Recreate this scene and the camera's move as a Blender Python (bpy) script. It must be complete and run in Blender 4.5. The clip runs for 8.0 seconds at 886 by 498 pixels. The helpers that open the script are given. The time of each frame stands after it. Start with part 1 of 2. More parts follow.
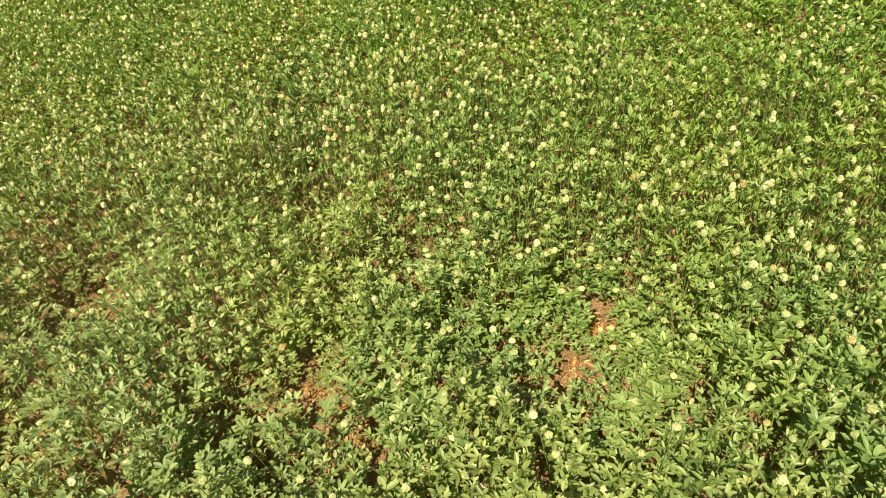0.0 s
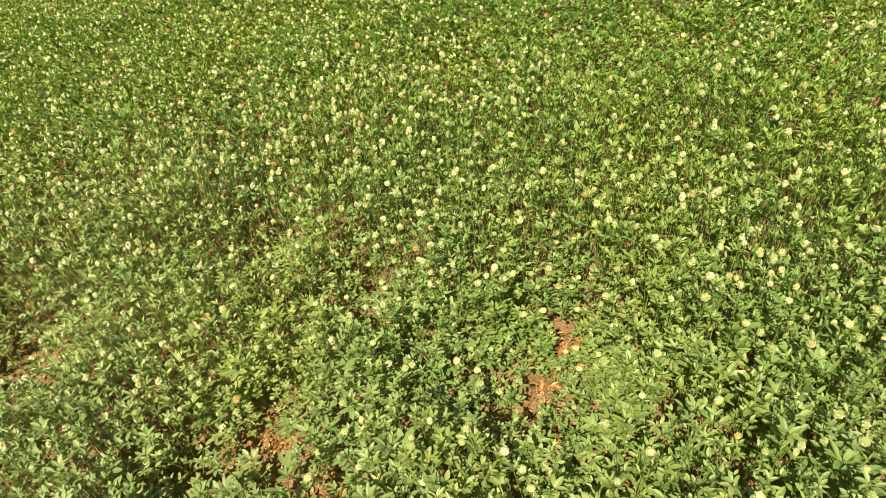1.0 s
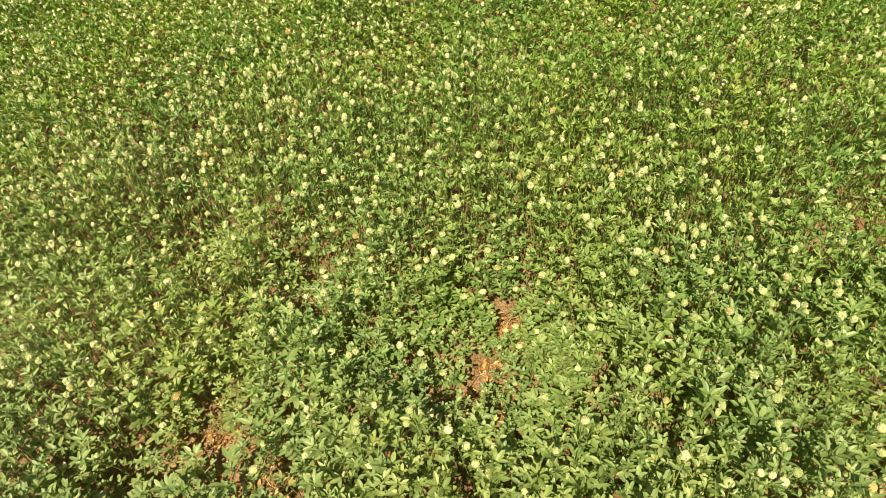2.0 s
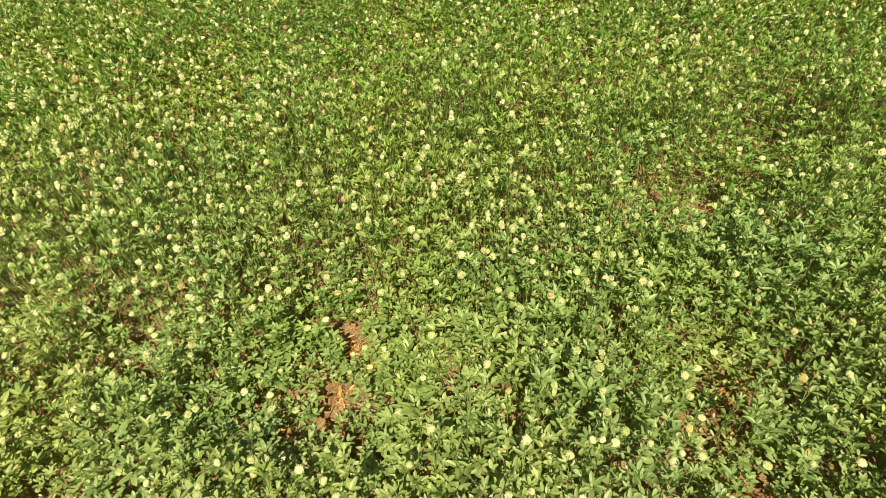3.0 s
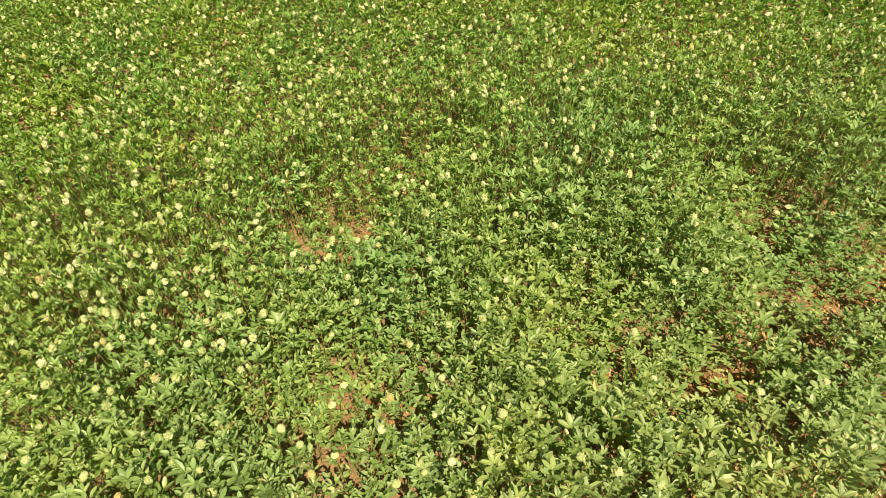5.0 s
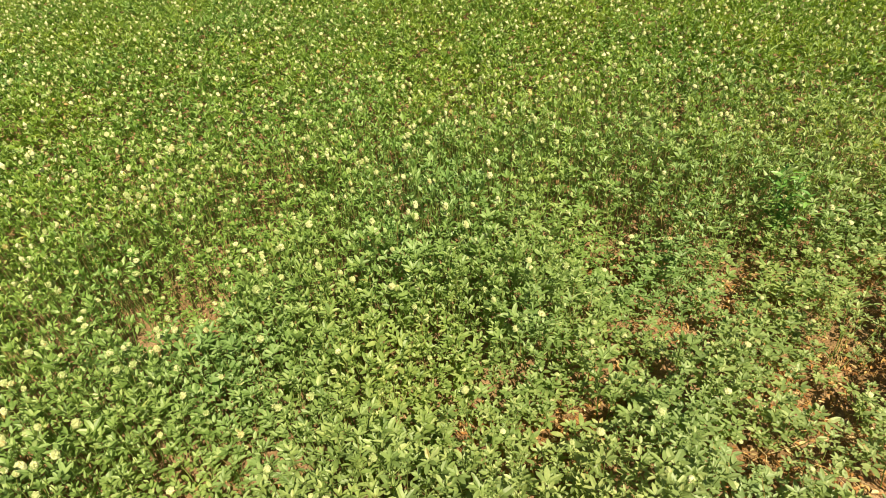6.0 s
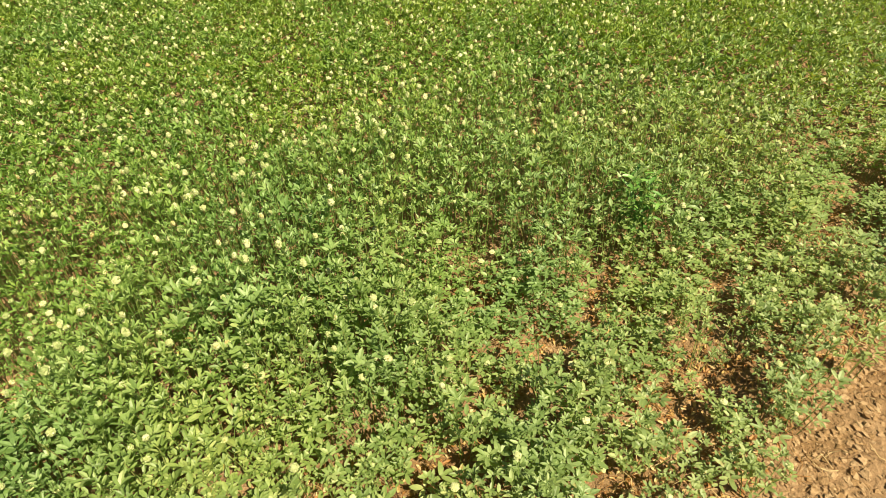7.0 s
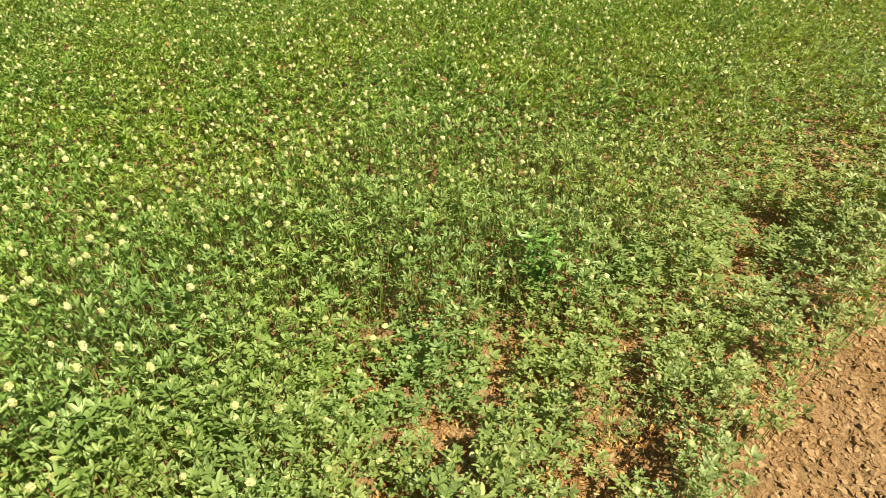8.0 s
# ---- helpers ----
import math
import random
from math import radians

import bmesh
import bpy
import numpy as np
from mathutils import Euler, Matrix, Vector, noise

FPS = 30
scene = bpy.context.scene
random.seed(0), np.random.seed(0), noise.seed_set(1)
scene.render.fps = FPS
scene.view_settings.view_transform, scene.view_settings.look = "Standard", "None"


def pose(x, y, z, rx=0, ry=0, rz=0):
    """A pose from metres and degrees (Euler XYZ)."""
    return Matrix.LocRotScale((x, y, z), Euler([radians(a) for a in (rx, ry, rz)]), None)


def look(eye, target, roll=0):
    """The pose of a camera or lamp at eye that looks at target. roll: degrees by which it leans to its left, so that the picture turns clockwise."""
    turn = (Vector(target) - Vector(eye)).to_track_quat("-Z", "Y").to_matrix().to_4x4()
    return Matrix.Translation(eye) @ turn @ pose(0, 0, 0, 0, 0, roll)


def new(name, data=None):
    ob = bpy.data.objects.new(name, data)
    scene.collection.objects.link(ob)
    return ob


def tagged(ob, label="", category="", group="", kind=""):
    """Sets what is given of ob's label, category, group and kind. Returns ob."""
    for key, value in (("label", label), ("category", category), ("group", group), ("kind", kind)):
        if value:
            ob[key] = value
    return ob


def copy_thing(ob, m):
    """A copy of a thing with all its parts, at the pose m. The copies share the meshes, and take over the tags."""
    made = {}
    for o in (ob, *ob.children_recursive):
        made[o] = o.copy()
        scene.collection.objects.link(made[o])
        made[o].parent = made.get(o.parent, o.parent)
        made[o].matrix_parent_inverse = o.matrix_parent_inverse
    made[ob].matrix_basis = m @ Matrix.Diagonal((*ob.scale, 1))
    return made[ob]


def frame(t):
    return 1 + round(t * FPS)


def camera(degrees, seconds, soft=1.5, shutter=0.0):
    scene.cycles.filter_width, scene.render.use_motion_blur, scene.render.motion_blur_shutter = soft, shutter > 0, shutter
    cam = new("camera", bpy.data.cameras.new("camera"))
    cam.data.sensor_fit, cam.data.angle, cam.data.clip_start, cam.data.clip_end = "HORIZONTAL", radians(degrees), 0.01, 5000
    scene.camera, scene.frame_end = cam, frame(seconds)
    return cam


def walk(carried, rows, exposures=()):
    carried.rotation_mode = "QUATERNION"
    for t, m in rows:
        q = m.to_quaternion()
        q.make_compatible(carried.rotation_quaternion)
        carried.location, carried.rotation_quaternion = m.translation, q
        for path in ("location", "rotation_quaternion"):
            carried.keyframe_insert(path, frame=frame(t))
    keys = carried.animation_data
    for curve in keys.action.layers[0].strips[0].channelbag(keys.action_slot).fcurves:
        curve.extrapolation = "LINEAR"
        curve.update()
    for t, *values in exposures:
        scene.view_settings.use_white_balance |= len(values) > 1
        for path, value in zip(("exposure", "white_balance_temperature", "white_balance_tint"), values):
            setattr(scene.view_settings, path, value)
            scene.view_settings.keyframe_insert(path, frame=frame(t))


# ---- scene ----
cam = camera(74.5, 8.0, soft=0.7)
PATH = [
    (0, (-0.023, 0.167, 1.662), (-0.092, 1.617, 0.287), -7.8),
    (0.5, (-0.027, 0.195, 1.629), (0.05, 1.635, 0.245), -4.0),
    (1, (-0.004, 0.238, 1.659), (0.072, 1.71, 0.308), -8.3),
    (1.2, (0.013, 0.231, 1.655), (0.103, 1.732, 0.335), -9.0),
    (2.3, (0.015, 0.216, 1.672), (0.373, 1.577, 0.251), -4.2),
    (2.5, (0.051, 0.211, 1.667), (0.498, 1.56, 0.259), -4.1),
    (3, (0.14, 0.175, 1.676), (0.801, 1.456, 0.289), -3.2),
    (3.5, (0.273, 0.103, 1.693), (1.037, 1.318, 0.301), -3.6),
    (4, (0.444, -0.013, 1.705), (1.348, 1.097, 0.308), -2.1),
    (4.5, (0.608, -0.104, 1.714), (1.609, 0.935, 0.328), -2.6),
    (4.7, (0.664, -0.138, 1.715), (1.696, 0.869, 0.33), -2.8),
    (5.8, (0.981, -0.433, 1.702), (2.232, 0.49, 0.444), -3.8),
    (6, (1.018, -0.452, 1.706), (2.312, 0.422, 0.456), -4.5),
    (6.5, (1.142, -0.507, 1.706), (2.52, 0.21, 0.447), -4.6),
    (7, (1.335, -0.556, 1.69), (2.739, 0.045, 0.398), -2.9),
    (7.5, (1.53, -0.606, 1.691), (3.009, -0.105, 0.441), -0.4),
    (8, (1.644, -0.628, 1.684), (3.165, -0.222, 0.451), -0.8),
]
walk(cam, [(t, look(eye, target, roll)) for t, eye, target, roll in PATH], [(0, 0.85, 8900, 0), (4, 0.83, 8900, 0), (8, 0.94, 8900, 0)])

# ---- sky and sun ----
SUN_ELEVATION, SUN_AZIMUTH = radians(55), radians(208)   # azimuth clockwise from +y
world = bpy.data.worlds.new("sky")
scene.world = world
world.use_nodes = True
wn = world.node_tree
sky = wn.nodes.new("ShaderNodeTexSky")
sky.sky_type, sky.sun_disc = "NISHITA", False
sky.sun_elevation, sky.sun_rotation = SUN_ELEVATION, SUN_AZIMUTH
background = wn.nodes["Background"]
background.inputs["Strength"].default_value = 0.04
wn.links.new(sky.outputs["Color"], background.inputs["Color"])

sun_data = bpy.data.lights.new("sun", "SUN")
sun_data.energy, sun_data.angle, sun_data.color = 5.0, radians(0.55), (1.0, 0.94, 0.82)
sun = new("sun", sun_data)
to_sun = Vector((math.sin(SUN_AZIMUTH) * math.cos(SUN_ELEVATION), math.cos(SUN_AZIMUTH) * math.cos(SUN_ELEVATION), math.sin(SUN_ELEVATION)))
sun.matrix_world = look(to_sun * 30, (0, 0, 0))


# ---- materials ----
def material(name):
    m = bpy.data.materials.new(name)
    m.use_nodes = True
    m.node_tree.nodes.clear()
    return m, m.node_tree.nodes, m.node_tree.links


def ramp(nodes, links, value, stops):
    r = nodes.new("ShaderNodeValToRGB")
    while len(r.color_ramp.elements) < len(stops):
        r.color_ramp.elements.new(0.5)
    for e, (at, colour) in zip(r.color_ramp.elements, stops):
        e.position, e.color = at, (*colour, 1)
    links.new(value, r.inputs["Fac"])
    return r.outputs["Color"]


def noise_tex(nodes, links, scale, detail=4.0, rough=0.55):
    n = nodes.new("ShaderNodeTexNoise")
    n.inputs["Scale"].default_value, n.inputs["Detail"].default_value, n.inputs["Roughness"].default_value = scale, detail, rough
    links.new(nodes.new("ShaderNodeNewGeometry").outputs["Position"], n.inputs["Vector"])
    return n.outputs["Fac"]


def maths(nodes, links, op, a, b):
    n = nodes.new("ShaderNodeMath")
    n.operation = op
    for slot, v in zip(n.inputs, (a, b)):
        if isinstance(v, (int, float)):
            slot.default_value = v
        else:
            links.new(v, slot)
    return n.outputs[0]


def mixed(nodes, links, fac, a, b, kind="MIX"):
    n = nodes.new("ShaderNodeMix")
    n.data_type, n.blend_type = "RGBA", kind
    for slot, v in ((n.inputs[0], fac), (n.inputs[6], a), (n.inputs[7], b)):
        if isinstance(v, (int, float)):
            slot.default_value = v
        elif isinstance(v, tuple):
            slot.default_value = (*v, 1)
        else:
            links.new(v, slot)
    return n.outputs[2]


def chance(nodes, links):
    """One number for each leaf or flower: by piece of a joined mesh and by object."""
    island = nodes.new("ShaderNodeNewGeometry").outputs["Random Per Island"]
    each = nodes.new("ShaderNodeObjectInfo").outputs["Random"]
    return maths(nodes, links, "FRACT", maths(nodes, links, "ADD", island, each), 0.0)


def finish(nodes, links, colour, roughness, bump=None, strength=0.3, distance=0.01, through_light=0.0, through_colour=None, specular=0.5):
    p = nodes.new("ShaderNodeBsdfPrincipled")
    out = nodes.new("ShaderNodeOutputMaterial")
    links.new(colour, p.inputs["Base Color"])
    if isinstance(roughness, float):
        p.inputs["Roughness"].default_value = roughness
    else:
        links.new(roughness, p.inputs["Roughness"])
    p.inputs["Specular IOR Level"].default_value = specular
    if bump is not None:
        b = nodes.new("ShaderNodeBump")
        b.inputs["Strength"].default_value, b.inputs["Distance"].default_value = strength, distance
        links.new(bump, b.inputs["Height"])
        links.new(b.outputs["Normal"], p.inputs["Normal"])
    if through_light:
        t = nodes.new("ShaderNodeBsdfTranslucent")
        links.new(through_colour or colour, t.inputs["Color"])
        m = nodes.new("ShaderNodeMixShader")
        m.inputs["Fac"].default_value = through_light
        links.new(p.outputs["BSDF"], m.inputs[1])
        links.new(t.outputs["BSDF"], m.inputs[2])
        links.new(m.outputs["Shader"], out.inputs["Surface"])
    else:
        links.new(p.outputs["BSDF"], out.inputs["Surface"])


def leaf_material():
    m, n, l = material("clover_leaf")
    tuft = maths(n, l, "SUBTRACT", noise_tex(n, l, 15, 1), 0.30)   # leaves of one tuft are akin
    pick = maths(n, l, "ADD", maths(n, l, "MULTIPLY", chance(n, l), 0.60), tuft)
    c = ramp(n, l, pick, [(0.0, (0.076, 0.150, 0.032)), (0.25, (0.132, 0.222, 0.055)), (0.50, (0.212, 0.310, 0.098)),
                          (0.74, (0.320, 0.405, 0.180)), (0.93, (0.45, 0.50, 0.27)), (0.975, (0.39, 0.37, 0.13)), (1.0, (0.36, 0.25, 0.09))])
    patchy = ramp(n, l, noise_tex(n, l, 1.7, 3), [(0.32, (0.70, 0.86, 0.86)), (0.68, (1.06, 1.0, 0.74))])
    c = mixed(n, l, 1.0, c, patchy, "MULTIPLY")
    fine = noise_tex(n, l, 160, 3)
    c = mixed(n, l, 1.0, c, ramp(n, l, fine, [(0.3, (0.82, 0.85, 0.8)), (0.7, (1.12, 1.1, 1.1))]), "MULTIPLY")
    # Leaf colour is greyer beside the bare strip and greener farther in.
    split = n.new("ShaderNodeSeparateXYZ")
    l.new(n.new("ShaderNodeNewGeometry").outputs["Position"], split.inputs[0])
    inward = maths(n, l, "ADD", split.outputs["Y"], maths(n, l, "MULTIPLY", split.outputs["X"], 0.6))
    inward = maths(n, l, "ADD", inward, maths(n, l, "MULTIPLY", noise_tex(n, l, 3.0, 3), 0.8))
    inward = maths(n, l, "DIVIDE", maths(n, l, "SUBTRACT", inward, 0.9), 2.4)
    greyed = mixed(n, l, 0.26, c, (0.37, 0.40, 0.27))
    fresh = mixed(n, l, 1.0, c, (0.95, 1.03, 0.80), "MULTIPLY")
    c = mixed(n, l, ramp(n, l, inward, [(0.0, (0.0, 0.0, 0.0)), (1.0, (1.0, 1.0, 1.0))]), greyed, fresh)
    glow = mixed(n, l, 1.0, c, (1.4, 1.4, 0.38), "MULTIPLY")
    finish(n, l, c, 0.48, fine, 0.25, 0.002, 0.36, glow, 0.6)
    return m


def stem_material():
    m, n, l = material("clover_stem")
    c = ramp(n, l, chance(n, l), [(0.0, (0.11, 0.19, 0.045)), (0.65, (0.18, 0.27, 0.07)), (0.93, (0.25, 0.27, 0.09)), (1.0, (0.28, 0.19, 0.07))])
    c = mixed(n, l, 1.0, c, ramp(n, l, noise_tex(n, l, 60), [(0.3, (0.75, 0.75, 0.75)), (0.7, (1.15, 1.15, 1.15))]), "MULTIPLY")
    finish(n, l, c, 0.55)
    return m


def flower_material():
    m, n, l = material("clover_flower")
    c = ramp(n, l, chance(n, l), [(0.0, (0.28, 0.37, 0.15)), (0.30, (0.42, 0.48, 0.24)), (0.65, (0.57, 0.60, 0.35)), (0.93, (0.74, 0.74, 0.51)), (0.97, (0.50, 0.42, 0.19)), (1.0, (0.40, 0.27, 0.12))])
    fine = noise_tex(n, l, 260, 3)
    c = mixed(n, l, 1.0, c, ramp(n, l, fine, [(0.3, (0.8, 0.8, 0.7)), (0.7, (1.08, 1.08, 1.05))]), "MULTIPLY")
    finish(n, l, c, 0.7, fine, 0.4, 0.002, 0.25, None, 0.3)
    return m


def withered_material():
    m, n, l = material("withered_flower")
    c = ramp(n, l, chance(n, l), [(0.0, (0.24, 0.15, 0.06)), (0.4, (0.34, 0.25, 0.10)), (0.75, (0.44, 0.36, 0.16)), (1.0, (0.52, 0.47, 0.25))])
    finish(n, l, c, 0.75, noise_tex(n, l, 260, 3), 0.4, 0.002, 0.15, None, 0.3)
    return m


def soil_material():
    m, n, l = material("reddish_soil")
    c = ramp(n, l, noise_tex(n, l, 2.2, 6), [(0.3, (0.27, 0.160, 0.082)), (0.55, (0.37, 0.238, 0.142)), (0.75, (0.44, 0.302, 0.190))])
    fine = noise_tex(n, l, 55, 8, 0.65)
    c = mixed(n, l, 1.0, c, ramp(n, l, fine, [(0.3, (0.66, 0.62, 0.58)), (0.7, (1.2, 1.2, 1.22))]), "MULTIPLY")
    bits = ramp(n, l, noise_tex(n, l, 190, 2), [(0.66, (0.0, 0.0, 0.0)), (0.74, (1, 1, 1))])
    c = mixed(n, l, bits, c, (0.46, 0.34, 0.2))
    finish(n, l, c, 0.93, fine, 1.0, 0.03, specular=0.2)
    return m


def clod_material():
    m, n, l = material("soil_clod")
    c = ramp(n, l, chance(n, l), [(0.0, (0.28, 0.170, 0.088)), (0.5, (0.37, 0.240, 0.142)), (1.0, (0.46, 0.318, 0.200))])
    fine = noise_tex(n, l, 90, 8, 0.65)
    c = mixed(n, l, 1.0, c, ramp(n, l, fine, [(0.3, (0.7, 0.68, 0.66)), (0.7, (1.18, 1.18, 1.18))]), "MULTIPLY")
    finish(n, l, c, 0.93, fine, 1.0, 0.012, specular=0.2)
    return m


def straw_material():
    m, n, l = material("dry_straw")
    c = ramp(n, l, chance(n, l), [(0.0, (0.24, 0.10, 0.035)), (0.45, (0.38, 0.19, 0.07)), (0.8, (0.52, 0.34, 0.15)), (1.0, (0.66, 0.53, 0.32))])
    c = mixed(n, l, 1.0, c, ramp(n, l, noise_tex(n, l, 120), [(0.3, (0.75, 0.75, 0.72)), (0.7, (1.1, 1.1, 1.1))]), "MULTIPLY")
    finish(n, l, c, 0.6, through_light=0.12)
    return m


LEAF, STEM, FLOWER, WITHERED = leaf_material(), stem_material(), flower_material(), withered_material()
SOIL, CLOD, STRAW = soil_material(), clod_material(), straw_material()


# ---- plan ----
# The edge of the crop, along which the bare strip runs, as x and y.
EDGE_X = (-40, -8, -1.4, 0.1, 1.0, 1.6, 2.3, 2.5, 2.75, 2.93, 3.32, 3.70, 4.4, 9, 40)
EDGE_Y = (3.0, 1.05, 0.55, 0.40, -0.07, -0.57, -1.06, -1.14, -1.19, -1.31, -1.59, -1.87, -2.38, -6.1, -30)
# Gaps in the crop where soil shows: x, y, radius.
GAPS = ((0.29, 1.22, 0.10), (0.31, 1.06, 0.04), (0.09, 1.31, 0.04), (0.43, 0.88, 0.04), (0.43, 1.40, 0.03), (-0.22, 1.69, 0.05), (-0.62, 1.94, 0.05),
        (-0.56, 1.26, 0.06), (-0.68, 1.09, 0.05), (-0.50, 1.03, 0.04), (-0.37, 1.10, 0.04), (-1.45, 1.69, 0.13), (-1.49, 1.05, 0.06), (0.38, 1.46, 0.03),
        (1.33, 0.61, 0.075), (1.14, 0.36, 0.04), (1.82, 1.28, 0.08), (1.97, 1.28, 0.05), (1.66, 1.32, 0.04), (2.33, 1.34, 0.04),
        (1.97, 0.17, 0.07), (2.01, -0.08, 0.07), (2.15, -0.12, 0.05), (2.36, -0.22, 0.06), (2.54, -0.23, 0.04), (2.26, -0.66, 0.05), (2.53, -0.90, 0.05),
        (2.78, -0.25, 0.10), (3.00, -0.03, 0.05), (2.79, -0.02, 0.05), (2.70, -0.37, 0.09), (2.95, -0.48, 0.09), (3.12, -0.50, 0.08), (2.67, -0.73, 0.04),
        (2.80, -0.87, 0.10), (3.20, -0.83, 0.05), (3.49, -1.00, 0.07), (3.24, -1.20, 0.04), (3.73, -1.40, 0.10), (3.88, -1.38, 0.12), (4.16, -1.51, 0.11),
        (4.65, -1.80, 0.08))


def beyond_edge(x, y):
    """How far a place lies inside the crop, in metres."""
    return (y - np.interp(x, EDGE_X, EDGE_Y)) * 0.80


def openness(x, y):
    """Below 0: inside a gap; above it, metres from the nearest one."""
    return min(math.hypot(x - gx, y - gy) - r for gx, gy, r in GAPS)


def wave(x, y, size, seed=0.0):
    return noise.noise((x / size + seed, y / size - seed, seed * 1.7))


# ---- mesh building ----
def solid(name, verts, tris, mat, smooth=False):
    me = bpy.data.meshes.new(name)
    verts, tris = np.asarray(verts, np.float32), np.asarray(tris, np.int32)
    me.vertices.add(len(verts))
    me.vertices.foreach_set("co", verts.ravel())
    me.loops.add(tris.size)
    me.loops.foreach_set("vertex_index", tris.ravel())
    me.polygons.add(len(tris))
    me.polygons.foreach_set("loop_start", np.arange(0, tris.size, 3, dtype=np.int32))
    me.polygons.foreach_set("use_smooth", np.full(len(tris), smooth))
    me.update(calc_edges=True)
    me.validate()
    me.materials.append(mat)
    return me


def joined(pieces):
    verts, tris, n = [], [], 0
    for v, f in pieces:
        v, f = np.asarray(v, float), np.asarray(f, int)
        verts.append(v)
        tris.append(f + n)
        n += len(v)
    return (np.concatenate(verts), np.concatenate(tris)) if verts else (np.zeros((0, 3)), np.zeros((0, 3), int))


def moved(m, verts):
    a = np.array(m)
    return verts @ a[:3, :3].T + a[:3, 3]


def tube(points, radii, sides=3):
    """A tapering stalk along points."""
    points = np.asarray(points, float)
    ring = np.arange(sides) * 2 * math.pi / sides
    verts, tris = [], []
    for i, (p, r) in enumerate(zip(points, radii)):
        ahead = points[min(i + 1, len(points) - 1)] - points[max(i - 1, 0)]
        ahead = ahead / (np.linalg.norm(ahead) + 1e-9)
        side = np.cross(ahead, (0.3, 0.9, 0.2))
        side /= np.linalg.norm(side) + 1e-9
        other = np.cross(ahead, side)
        verts += [p + r * (math.cos(a) * side + math.sin(a) * other) for a in ring]
    for i in range(len(points) - 1):
        for k in range(sides):
            a, b = i * sides + k, i * sides + (k + 1) % sides
            tris += [(a, b, b + sides), (a, b + sides, a + sides)]
    return np.array(verts), np.array(tris)


def leaflet(length, width, fold, droop, detail):
    """A lance-shaped blade along +x, folded along its midrib; the finest has detail 3."""
    if detail == 3:
        rows = ((0.20, 0.68), (0.50, 1.0), (0.83, 0.70))
    elif detail == 2:
        rows = ((0.34, 0.92), (0.78, 0.80))
    elif detail == 1:
        rows = ((0.52, 1.0),)
    else:
        return np.array([(0, 0, 0), (0.52 * length, width, fold * width), (length, 0, -droop * length), (0.52 * length, -width, fold * width)]), np.array([(0, 2, 1), (0, 3, 2)])
    v, f = [(0, 0, 0)], [(0, 2, 1), (0, 3, 2)]
    for t, w in rows:
        z = -droop * t * t * length
        v += [(t * length, w * width, z + fold * w * width), (t * length, 0, z), (t * length, -w * width, z + fold * w * width)]
    v.append((length, 0, -droop * length))
    for k in range(len(rows) - 1):
        a = 1 + 3 * k
        f += [(a, a + 1, a + 4), (a, a + 4, a + 3), (a + 1, a + 2, a + 5), (a + 1, a + 5, a + 4)]
    a = 3 * len(rows) - 2
    f += [(a, a + 1, a + 3), (a + 1, a + 2, a + 3)]
    return np.array(v), np.array(f)


def leaf(seed, detail):
    """A clover leaf of three leaflets on its stalk, from the stem outwards along +x."""
    r = random.Random(seed)
    young = seed % 100 < YOUNG_KINDS
    reach, rise = (r.uniform(0.006, 0.018), radians(r.uniform(55, 85))) if young else (r.uniform(0.018, 0.045), radians(r.uniform(35, 75)))
    end = Vector((reach * math.cos(rise), 0, reach * math.sin(rise)))
    pieces = []
    if detail == 3:
        pieces.append(tube([(0, 0, 0), (end.x * 0.6, 0, end.z * 0.45), tuple(end)], (0.0011, 0.0010, 0.0007)))
    size = r.uniform(0.019, 0.031) if young else r.uniform(0.019, 0.032)
    size *= (1.15, 1.06, 1, 1)[detail]   # the coarser leaves stand for more
    lift = r.uniform(-76, -28) if young else r.uniform(-66, -14)
    spread = r.uniform(50, 95)
    for turn, s in ((0, 1.0), (1, 0.93), (-1, 0.93)):
        blade = leaflet(size * s * r.uniform(0.92, 1.08), size * r.uniform(0.155, 0.215), r.uniform(0.10, 0.5), r.uniform(0.0, 0.35), detail)
        m = Matrix.Translation(end) @ pose(0, 0, 0, 0, 0, turn * spread + r.uniform(-9, 9)) \
            @ pose(0, 0, 0, r.uniform(-28, 28), lift + r.uniform(-16, 16), 0) @ Matrix.Translation((0.0015, 0, 0))
        pieces.append((moved(m, blade[0]), blade[1]))
    return joined(pieces)


def ball(rings, around, jag, seed):
    """An uneven egg, 2 wide and 2.2 high."""
    r = random.Random(seed)
    v, f = [(0, 0, -1.0)], []
    for i in range(1, rings):
        a = math.pi * i / rings
        for k in range(around):
            b = 2 * math.pi * (k + 0.5 * (i % 2)) / around
            s = 1 + r.uniform(-jag, jag)
            v.append((math.sin(a) * math.cos(b) * s, math.sin(a) * math.sin(b) * s, -math.cos(a) * s * 1.1))
    v.append((0, 0, 1.1))
    top = len(v) - 1
    for k in range(around):
        f += [(0, 1 + (k + 1) % around, 1 + k), (top, top - around + k, top - around + (k + 1) % around)]
        for i in range(rings - 2):
            a, b = 1 + i * around + k, 1 + i * around + (k + 1) % around
            f += [(a, b, b + around), (a, b + around, a + around)]
    return np.array(v), np.array(f)


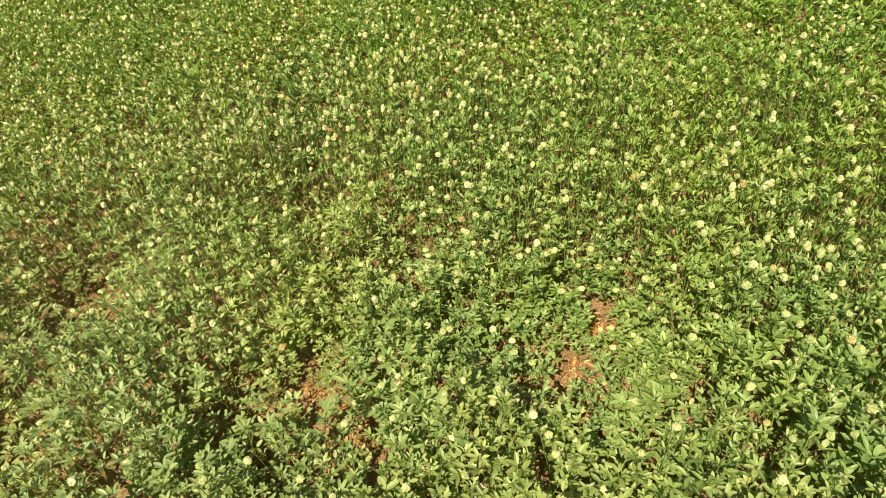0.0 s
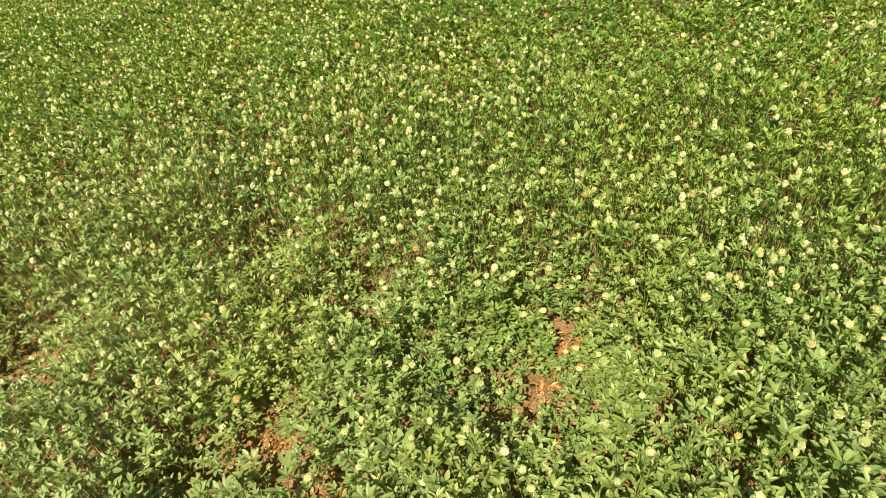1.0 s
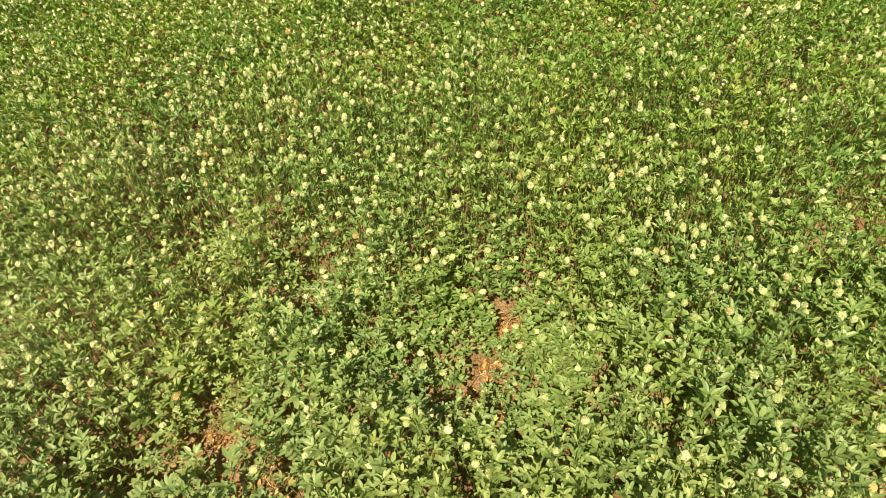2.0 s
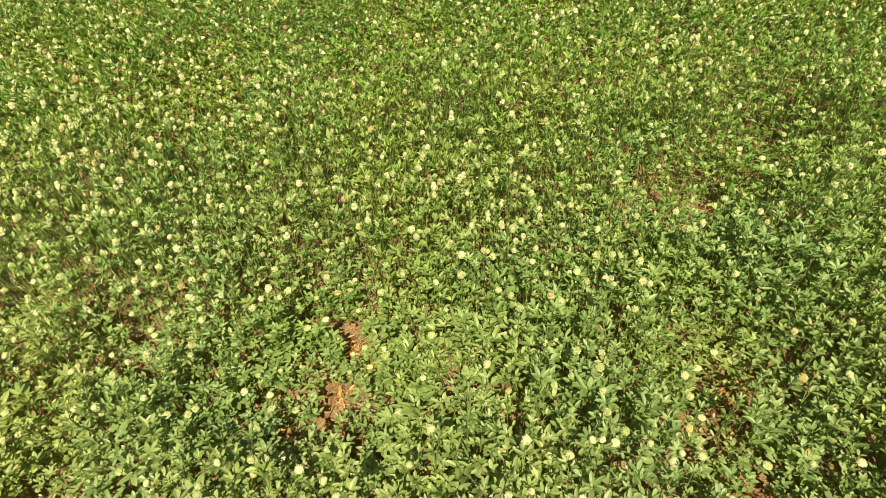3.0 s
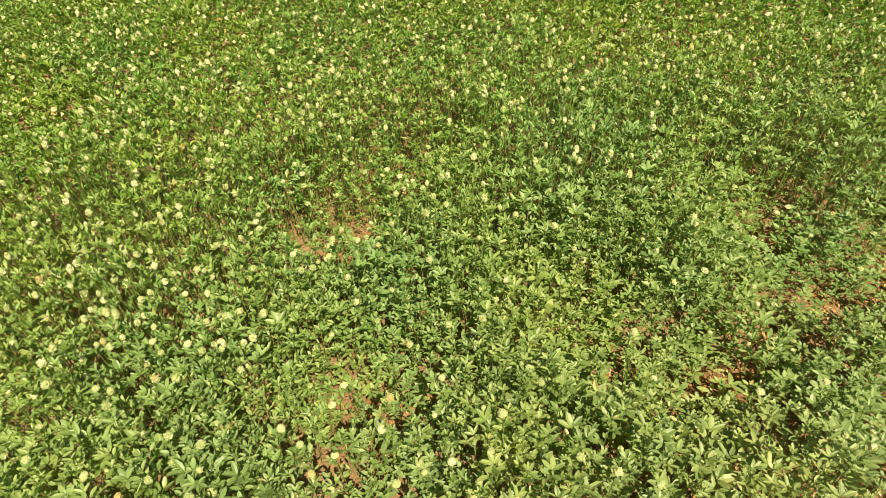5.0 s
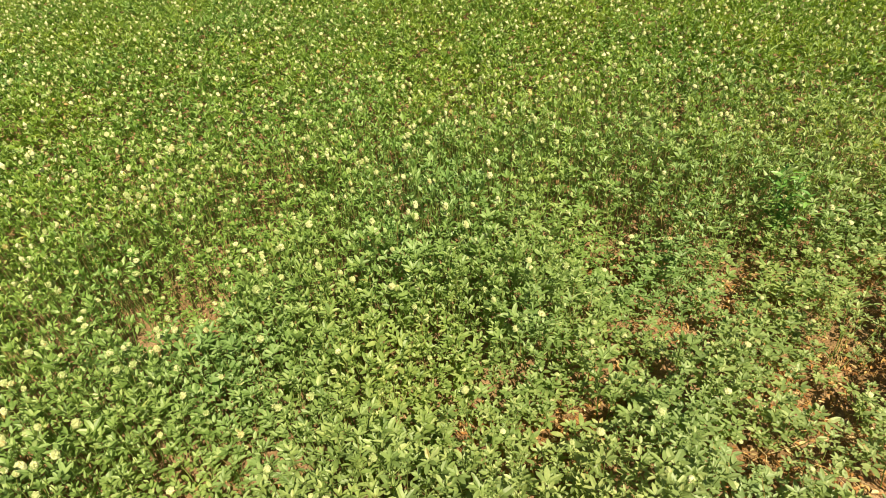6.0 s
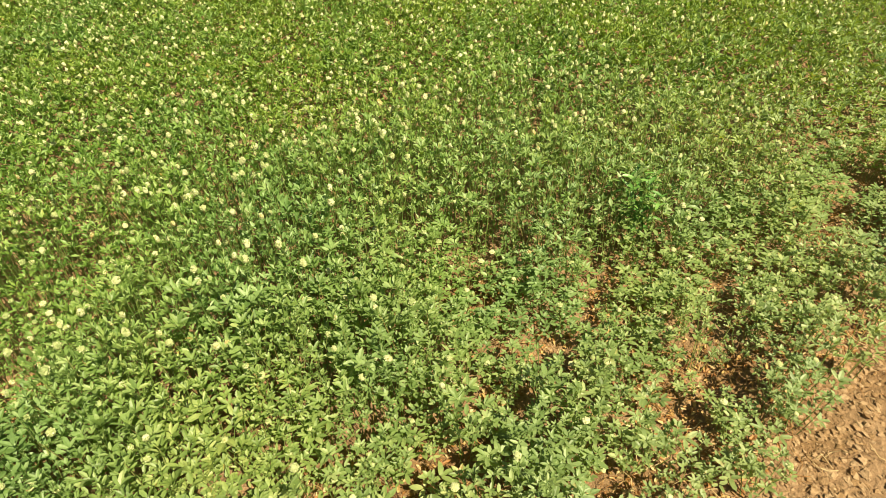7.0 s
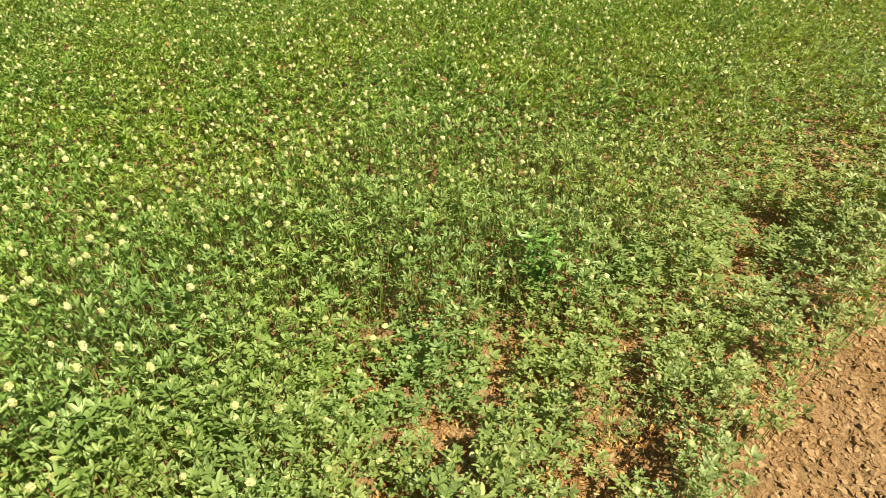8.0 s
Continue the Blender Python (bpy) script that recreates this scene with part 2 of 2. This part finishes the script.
def head_arrays(seed, detail):
    """A rounded flower head with small pointed florets standing out of it; its middle is the origin."""
    r = random.Random(seed)
    wide, high = r.uniform(0.0085, 0.0128), r.uniform(0.0100, 0.0155)
    if detail == 0:
        v, f = ball(2, 6, 0.15, seed)
        return v * (wide, wide, high), f
    count = (0, 6, 16, 50)[detail]
    v, f = ball(*((4, 5), (4, 6), (6, 8))[detail - 1], 0.12, seed)
    pieces = [(v * (wide * 0.93, wide * 0.93, high * 0.93), f)]
    plump = (0, 0.0062, 0.0050, 0.0037)[detail]
    for k in range(count):
        z = 1 - 1.7 * (k + 0.5) / count
        a = 2.39996 * k + r.uniform(-0.2, 0.2)
        flat = math.sqrt(max(0.0, 1 - z * z))
        out = Vector((flat * math.cos(a), flat * math.sin(a), z))
        root = Vector((out.x * wide, out.y * wide, out.z * high)) * 0.66
        tip = root * r.uniform(1.48, 1.66) + Vector((0, 0, 0.0008))
        side = out.cross(Vector((0.2, 0.3, 0.93))).normalized() * plump
        other = out.cross(side).normalized() * plump
        pieces.append(([p[:] for p in (root + side, root - side * 0.5 + other * 0.87, root - side * 0.5 - other * 0.87, tip)], [(0, 1, 3), (1, 2, 3), (2, 0, 3)]))
    return joined(pieces)


# ---- clover plants ----
LEAF_KINDS, YOUNG_KINDS, HEAD_KINDS = 20, 7, 8   # the last kind of head is a withered one


def plant_plan(seed, heads):
    """Stems, leaves and flower heads of one plant, as numbers."""
    r = random.Random(seed)
    stems = []
    count = 4
    for k in range(count):
        a = 2 * math.pi * (k + r.uniform(-0.35, 0.35)) / count
        lean, high = r.uniform(0.04, 0.26), r.uniform(0.26, 0.40)
        base = Vector((0.020 * math.cos(a), 0.020 * math.sin(a), -0.01))
        out = Vector((math.cos(a), math.sin(a), 0)) * lean * high * 0.85
        bow = Vector((r.uniform(-1, 1), r.uniform(-1, 1), 0)) * 0.02
        spot = lambda t, base=base, out=out, bow=bow, high=high: base + out * t ** 0.9 + bow * math.sin(3.1 * t) + Vector((0, 0, high * t + 0.01))
        leaves = []
        turn, vigour = r.uniform(0, 360), 0.72 + 0.62 * r.random() ** 1.4
        for t in (0.24, 0.41, 0.55, 0.67, 0.77, 0.86, 0.93, 0.975, 1.0):
            turn += 137 + r.uniform(-30, 30)
            place = spot(t + r.uniform(-0.03, 0.0))
            m = Matrix.Translation(place) @ pose(0, 0, 0, r.uniform(-14, 14), r.uniform(-14, 14), turn) @ Matrix.Diagonal((*[vigour * r.uniform(0.82, 1.18)] * 3, 1))
            leaves.append((r.randrange(YOUNG_KINDS) if t > 0.9 else r.randrange(YOUNG_KINDS, LEAF_KINDS), m))
        stems.append([[spot(t) for t in (0, 0.25, 0.5, 0.75, 1.0)], leaves, None])
    for k in r.sample(range(count), heads):
        tip = stems[k][0][-1]
        top = tip + Vector((r.uniform(-0.02, 0.02), r.uniform(-0.02, 0.02), r.uniform(0.014, 0.055)))
        stems[k][0].append(top)
        stems[k][2] = (HEAD_KINDS - 1 if (seed + k) % 13 == 0 else r.randrange(HEAD_KINDS - 1), Matrix.Translation(top) @ pose(0, 0, 0, r.uniform(-30, 30), r.uniform(-30, 30), r.uniform(0, 360)))
    return stems


PLANT_HEADS = (0, 0, 0, 0, 0, 0, 0, 0, 0, 1, 1, 1, 1, 1, 1, 1, 2, 2, 2, 3)
PLANS = [plant_plan(100 + k, heads) for k, heads in enumerate(PLANT_HEADS)]
LEAVES = [[leaf(500 + k, d) for k in range(LEAF_KINDS)] for d in range(4)]
HEADS = [[head_arrays(700 + k, d) for k in range(HEAD_KINDS)] for d in range(4)]


def plant_arrays(plan, detail):
    """All leaves, stems, fresh and withered heads of a plant, for the joined crop."""
    leaves, stems, heads, old = [], [], [], []
    for points, foliage, flower in plan:
        if detail:
            line = points[::2] + ([points[-1]] if len(points) % 2 == 0 else [])
            stems.append(tube(line, np.linspace(0.0019, 0.0009, len(line))))
        for kind, m in [foliage[k] for k in ((1, 3, 5, 7, 8), (0, 2, 4, 5, 7, 8), range(9))[detail]]:
            v, f = LEAVES[detail][kind]
            leaves.append((moved(m, v), f))
        if flower:
            v, f = HEADS[detail][flower[0]]
            (old if flower[0] == HEAD_KINDS - 1 else heads).append((moved(flower[1], v), f))
    return joined(leaves), joined(stems), joined(heads), joined(old)


def places(spacing, x0, x1, y0, y1, seed):
    """Where plants stand: x, y, turn, width, height, kind."""
    r = random.Random(seed)
    found = []
    for i in range(int((x1 - x0) / spacing)):
        for j in range(int((y1 - y0) / spacing)):
            x, y = x0 + (i + r.uniform(0.1, 0.9)) * spacing, y0 + (j + r.uniform(0.1, 0.9)) * spacing
            turn, wide, tall, pick, lucky = r.uniform(0, 360), r.uniform(0.92, 1.14), r.uniform(0.9, 1.1), r.random(), r.random()
            inside, gap = float(beyond_edge(x, y)), openness(x, y)
            if inside < 0.0 or gap < 0.02 and lucky < 0.80:
                continue
            thin = min(1.0, max(0.35, (x - 1.5) / 0.8)) * min(1.0, max(0.0, 1 - inside / 0.85)) * min(1.0, max(0.25, (4.4 - x) / 0.7))
            if lucky < 0.02 + 0.57 * thin:
                continue
            even = 1 - 0.6 * min(1.0, max(0.0, (inside - 1.6) / 2))   # the crop grows evener away from its edge
            tall *= (1 + 0.16 * wave(x, y, 0.5, 3.0) + 0.15 * even * wave(x, y, 0.21, 9.0)) * (1 - 0.14 * thin) * (0.32 + 0.68 * min(1.0, max(0.0, gap) / 0.26)) * (0.92 + 0.28 * min(1.0, max(0.0, (inside - 0.35) / 1.1)))
            bloom = 0.59 + 0.17 * min(1.0, max(0.0, x - 1.0)) * min(1.0, max(0.0, (inside - 1.2) / 1.5)) + 0.08 * min(1.0, max(0.0, inside - 0.6)) - 0.07 * min(1.0, max(0.0, 1.3 - inside)) + 0.35 * wave(x, y, 0.7, 7.0) + 0.40 * min(1.0, max(0.0, (0.9 - x) / 1.5)) * min(1.0, max(0.0, inside - 0.5)) - 0.20 * min(1.0, max(0.0, x - 0.8)) - 0.07 * min(1.0, max(0.0, 1.3 - x)) * min(1.0, max(0.0, 1.5 - 1.4 * inside)) + pick - 0.5
            kind = min(len(PLANT_HEADS) - 1, max(0, int(bloom * len(PLANT_HEADS))))
            found.append((x, y, turn, wide * (1 - 0.08 * thin) * (0.62 if gap < 0.02 else 1), tall, kind))
    return found


def crop(name, spots, detail, label, size=1.0):
    """A stretch of the crop as one thing with its leaves, stems and heads joined."""
    pools = ([], [], [], [])
    for kind in sorted({s[5] for s in spots}):
        arrays = plant_arrays(PLANS[kind], detail)
        mine = np.array([s[:5] for s in spots if s[5] == kind])
        c, s = np.cos(np.radians(mine[:, 2])), np.sin(np.radians(mine[:, 2]))
        for pool, (v, f) in zip(pools, arrays):
            if not len(v):
                continue
            w, h = mine[:, 3, None] * size, mine[:, 4, None]
            x = (c[:, None] * v[:, 0] - s[:, None] * v[:, 1]) * w + mine[:, 0, None]
            y = (s[:, None] * v[:, 0] + c[:, None] * v[:, 1]) * w + mine[:, 1, None]
            z = v[:, 2] * h
            all_f = f[None] + (np.arange(len(mine)) * len(v))[:, None, None]
            pool.append((np.stack([x, y, z], -1).reshape(-1, 3), all_f.reshape(-1, 3)))
    root = tagged(new(name), label, "clover crop", kind="stuff")
    for part_name, pool, mat, smooth in zip(("foliage", "stems", "flower_heads", "withered_heads"), pools, (LEAF, STEM, FLOWER, WITHERED), (False, True, False, False)):
        v, f = joined(pool)
        if len(v):
            tagged(new(part_name, solid(part_name, v, f, mat, smooth)), kind="stuff").parent = root
    return root


# ---- ground ----
def graded(lo, hi, step, far):
    core = list(np.arange(lo, hi + step / 2, step))
    out, d = [], step
    while (out[-1] if out else 0) < far:
        d *= 1.35
        out.append((out[-1] if out else 0) + d)
    return np.array([lo - o for o in reversed(out)] + core + [hi + o for o in out])


def ground():
    xs, ys = graded(-1.6, 4.8, 0.028, 400), graded(-2.2, 2.2, 0.028, 400)
    verts = []
    for y in ys:
        for x in xs:
            near = max(0.0, 1 - max(0, abs(x - 1.5) - 4.5, abs(y) - 3.4) / 2)
            bare = min(1.0, max(0.0, 0.5 - float(beyond_edge(x, y)) / 0.3)) if near else 0
            z = 0.020 * wave(x, y, 0.6, 1.0) + near * (0.010 + 0.008 * bare) * wave(x, y, 0.085, 2.0) + near * 0.010 * wave(x, y, 0.045, 5.0)
            verts.append((x, y, z))
    nx, ny = len(xs), len(ys)
    a = (np.arange(ny - 1)[:, None] * nx + np.arange(nx - 1)[None]).ravel()
    tris = np.concatenate([np.stack([a, a + 1, a + nx + 1], -1), np.stack([a, a + nx + 1, a + nx], -1)])
    return tagged(new("ground", solid("ground", verts, tris, SOIL, True)), "dry reddish brown soil with small clods", "ground", kind="structure")


ground()


def ground_height(x, y):
    bare = min(1.0, max(0.0, 0.5 - float(beyond_edge(x, y)) / 0.3))
    return 0.020 * wave(x, y, 0.6, 1.0) + (0.010 + 0.008 * bare) * wave(x, y, 0.085, 2.0) + 0.010 * wave(x, y, 0.045, 5.0)


# ---- the crop ----
ALL = places(0.080, -5.4, 9.2, -5.6, 7.2, 11)


def reach(s):
    """How far a place lies from the worn line along the crop's edge."""
    t = min(1.0, max(0.0, (s[0] * 1.6 - (s[1] - 0.2) * 0.8) / 3.2))
    return math.hypot(s[0] - 1.6 * t, s[1] - 0.2 + 0.8 * t)


# The foremost plants in sight stand along this line.
LINE_X, LINE_Y = (-1.2, 0.0, 0.6, 1.3, 1.9, 2.5, 2.9), (1.0, 0.95, 0.80, 0.40, -0.03, -0.42, -0.95)
LINE = [(x, float(np.interp(x, LINE_X, LINE_Y))) for x in np.linspace(-0.9, 2.9, 60)]


def off_line(s):
    return min(math.hypot(s[0] - x, s[1] - y) for x, y in LINE)


FRONT = sorted((s for s in ALL if -1.5 < s[0] < 3.4), key=off_line)[:160]
taken = set(FRONT)


def kept(s):
    """The stretch of the field that is built leaf by leaf."""
    bearing = math.degrees(math.atan2(s[1] + 0.2, s[0] - 0.9))
    far = np.interp(bearing, (-42, -22, 20, 43, 66, 80, 92, 114, 130, 150, 172), (6.4, 6.4, 6.2, 6.8, 7.3, 5.9, 5.0, 5.4, 6.5, 6.2, 3.6))
    return -42 < bearing < 172 and reach(s) < far


REST = [s for s in ALL if s not in taken and kept(s)]
def full(s):
    """Near the worn line, or in the open rows beside the bare strip."""
    return reach(s) < 1.5 or (2.2 < s[0] < 4.4 and beyond_edge(s[0], s[1]) < 0.8)


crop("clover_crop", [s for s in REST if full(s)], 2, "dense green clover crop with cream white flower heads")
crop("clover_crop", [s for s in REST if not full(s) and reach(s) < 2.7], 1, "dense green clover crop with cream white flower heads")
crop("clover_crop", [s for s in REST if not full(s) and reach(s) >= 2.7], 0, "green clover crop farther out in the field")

# Beyond it the field goes on more coarsely.
OUTER = [s for s in places(0.31, -9, 14, -10, 13, 12) if reach(s) < 11 and not (kept(s) and -5.4 < s[0] < 9.2 and -5.6 < s[1] < 7.2)]
crop("clover_crop", OUTER, 0, "green clover crop at the far side of the field", 2.4)

LEAF_MESHES = [solid("leaf", *LEAVES[3][k], LEAF) for k in range(LEAF_KINDS)]
HEAD_MESHES = [solid("flower_head", *HEADS[3][k], WITHERED if k == HEAD_KINDS - 1 else FLOWER) for k in range(HEAD_KINDS)]


def clover_plant(plan, heads):
    label = "upright green clover plant with cream flower heads" if heads else "leafy green clover plant without open flowers"
    root = tagged(new("clover_plant"), label, "clover plant", "clover plants along the field edge")
    for points, foliage, flower in plan:
        v, f = tube(points, np.linspace(0.0020, 0.0009, len(points)))
        stem = new("stem", solid("stem", v, f, STEM, True))
        stem.parent = root
        for kind, m in foliage:
            blade = new("leaf", LEAF_MESHES[kind])
            blade.parent, blade.matrix_basis = stem, m
        if flower:
            bloom = tagged(new("flower_head", HEAD_MESHES[flower[0]]), "withered brown flower head" if flower[0] == HEAD_KINDS - 1 else "cream white rounded flower head")
            bloom.parent, bloom.matrix_basis = stem, flower[1]
    return root


prototypes = {}
for x, y, turn, wide, tall, kind in FRONT:
    if kind not in prototypes:
        prototypes[kind] = clover_plant(PLANS[kind], PLANT_HEADS[kind])
        prototypes[kind].matrix_basis = pose(x, y, ground_height(x, y), 0, 0, turn)
    else:
        copy_thing(prototypes[kind], pose(x, y, ground_height(x, y), 0, 0, turn) @ Matrix.Diagonal((wide, wide, tall, 1)))


def weed_plant(x, y, tall, seed):
    """A bright green weed: upright stems with long narrow leaves up to their tips."""
    r = random.Random(seed)
    m, n, l = material("weed_leaf")
    c = ramp(n, l, chance(n, l), [(0.0, (0.075, 0.20, 0.045)), (0.6, (0.13, 0.29, 0.07)), (1.0, (0.22, 0.39, 0.11))])
    c = mixed(n, l, 1.0, c, ramp(n, l, noise_tex(n, l, 140, 3), [(0.3, (0.8, 0.85, 0.8)), (0.7, (1.1, 1.1, 1.1))]), "MULTIPLY")
    finish(n, l, c, 0.4, None, 0, 0, 0.25, None, 0.5)
    blades = [solid("leaf", *leaflet(r.uniform(0.034, 0.054), r.uniform(0.006, 0.009), 0.3, r.uniform(0.1, 0.4), 3), m) for _ in range(6)]
    root = tagged(new("weed_plant"), "bright green narrow-leaved weed among the clover", "weed")
    root.matrix_basis = pose(x, y, ground_height(x, y))
    for k in range(9):
        a, lean, high = k * 0.7 + r.uniform(-0.2, 0.2), r.uniform(0.08, 0.36), tall * r.uniform(0.8, 1.05)
        pts = [Vector((math.cos(a) * lean * high * t, math.sin(a) * lean * high * t, high * t - 0.01 * (t == 0))) for t in (0, 0.3, 0.6, 1.0)]
        stem = new("stem", solid("stem", *tube(pts, (0.0025, 0.002, 0.0017, 0.001)), STEM, True))
        stem.parent = root
        for j in range(15):
            t = 0.35 + 0.65 * j / 14
            at = Vector((math.cos(a) * lean * high * t, math.sin(a) * lean * high * t, high * t))
            blade = new("leaf", blades[r.randrange(6)])
            blade.parent = stem
            blade.matrix_basis = Matrix.Translation(at) @ pose(0, 0, 0, r.uniform(-30, 30), r.uniform(-65, -5), 137 * j + r.uniform(-25, 25))
    return root


weed_plant(3.40, -0.54, 0.43, 77)


# ---- soil clods and straw on the bare strip ----
def clod_arrays(seed, fine):
    r = random.Random(seed)
    bm = bmesh.new()
    bmesh.ops.create_icosphere(bm, subdivisions=2 if fine else 1, radius=0.5)
    off = Vector((r.uniform(0, 50), r.uniform(0, 50), r.uniform(0, 50)))
    for v in bm.verts:
        v.co *= 1 + 0.85 * noise.noise(v.co * 2.6 + off) + 0.6 * noise.noise(v.co * 6 + off)
        v.co *= r.uniform(0.80, 1.2) if fine else r.uniform(0.70, 1.25)
        v.co.z *= 0.72
    verts = np.array([v.co[:] for v in bm.verts])
    tris = np.array([[v.index for v in f.verts] for f in bm.faces])
    bm.free()
    return verts, tris


CLODS = [clod_arrays(900 + k, True) for k in range(9)]
CRUMBS = [clod_arrays(930 + k, False) for k in range(9)]
CLOD_MESHES = [solid("soil_clod", v, f, CLOD) for v, f in CLODS]
r = random.Random(5)
loose, made = [], 0
for _ in range(7500):
    x = 2.35 + 2.0 * r.random() ** 1.1
    inside = 0.12 - 0.64 * r.random()
    y = float(np.interp(x, EDGE_X, EDGE_Y)) + inside / 0.80
    size = 0.006 + 0.028 * r.random() ** 2.4
    z = ground_height(x, y) + size * 0.05
    turn, kind = (r.uniform(-20, 20), r.uniform(-20, 20), r.uniform(0, 360)), r.randrange(9)
    m = pose(x, y, z, *turn) @ Matrix.Diagonal((size, size * r.uniform(0.7, 1), size * r.uniform(0.75, 1.05), 1))
    if size > 0.021 and made < 220 and x < 4.0:
        tagged(new("soil_clod", CLOD_MESHES[kind]), "crumbly reddish brown soil clod on the ground", "soil clod", "clods on the bare strip").matrix_basis = m
        made += 1
    else:
        loose.append((moved(m, CRUMBS[kind][0]), CRUMBS[kind][1]))
for gx, gy, gr in GAPS:
    for _ in range(60):
        a, d = r.uniform(0, 6.3), gr * 1.1 * r.random() ** 0.5
        x, y, size, kind = gx + d * math.cos(a), gy + d * math.sin(a), 0.006 + 0.022 * r.random() ** 3, r.randrange(9)
        m = pose(x, y, ground_height(x, y) + size * 0.1, 0, 0, r.uniform(0, 360)) @ Matrix.Diagonal((size, size, size, 1))
        loose.append((moved(m, CRUMBS[kind][0]), CRUMBS[kind][1]))
tagged(new("soil_crumbs", solid("soil_crumbs", *joined(loose), CLOD)), "small loose crumbs of reddish brown soil", "soil", kind="stuff")


def straw_arrays(length, bend, thick, seed):
    q = random.Random(seed)
    pts = [(length * (t - 0.5), bend * length * math.sin(3.14 * t) + q.uniform(-0.04, 0.04) * length, 0.15 * length * q.random()) for t in (0, 0.35, 0.7, 1.0)]
    return tube(pts, (thick, thick, thick * 0.9, thick * 0.5), 3)


STRAWS = [straw_arrays(1.0, 0.12 * (k - 3), 0.016, 40 + k) for k in range(7)]
STRAW_MESHES = [solid("dry_straw", v, f, STRAW, True) for v, f in STRAWS]
litter, made = [], 0
for _ in range(5200):
    if r.random() < 0.45:
        x = r.uniform(1.5, 4.6)
        y = float(np.interp(x, EDGE_X, EDGE_Y)) + r.gauss(0.3, 0.3)
    else:
        gx, gy, gr = r.choice(GAPS)
        x, y = gx + r.gauss(0, gr * 0.9), gy + r.gauss(0, gr * 0.9)
    size, kind = 0.02 + 0.08 * r.random() ** 1.6, r.randrange(7)
    steep = r.uniform(-8, 8) if r.random() < 0.6 else r.uniform(-60, 60)
    m = pose(x, y, ground_height(x, y) + 0.004 + 0.4 * size * abs(math.sin(radians(steep))), r.uniform(0, 40), steep, r.uniform(0, 360)) @ Matrix.Diagonal((size, size, size, 1))
    if size > 0.07 and made < 60 and abs(steep) < 8:
        tagged(new("dry_straw", STRAW_MESHES[kind]), "thin dry straw lying on the soil", "straw", "loose straws").matrix_basis = m
        made += 1
    else:
        litter.append((moved(m, STRAWS[kind][0]), STRAWS[kind][1]))
tagged(new("dry_litter", solid("dry_litter", *joined(litter), STRAW, True)), "withered brown clover stalks and straw litter", "dry litter", kind="stuff")


def dry_leaf_arrays(seed):
    """A shrivelled leaflet, one metre long, curled up at its sides and tip."""
    q = random.Random(seed)
    v, f = leaflet(1.0, q.uniform(0.16, 0.28), q.uniform(0.4, 1.1), q.uniform(-0.5, 0.4), 2)
    return v + np.array([(0, q.uniform(-0.05, 0.05), q.uniform(0, 0.08)) for _ in v]), f


FLAKES = [dry_leaf_arrays(60 + k) for k in range(8)]
fallen = []
for _ in range(7000):
    if r.random() < 0.45:
        x = r.uniform(1.6, 4.6)
        y = float(np.interp(x, EDGE_X, EDGE_Y)) + 0.05 + abs(r.gauss(0.1, 0.35))
    else:
        gx, gy, gr = r.choice(GAPS)
        x, y = gx + r.gauss(0, gr), gy + r.gauss(0, gr)
    size = r.uniform(0.012, 0.032)
    m = pose(x, y, ground_height(x, y) + 0.004, r.uniform(-30, 30), r.uniform(-30, 15), r.uniform(0, 360)) @ Matrix.Diagonal((size, size, size, 1))
    v, f = FLAKES[r.randrange(8)]
    fallen.append((moved(m, v), f))
tagged(new("dry_leaves", solid("dry_leaves", *joined(fallen), STRAW)), "shrivelled reddish brown fallen clover leaves", "dry leaves", kind="stuff")
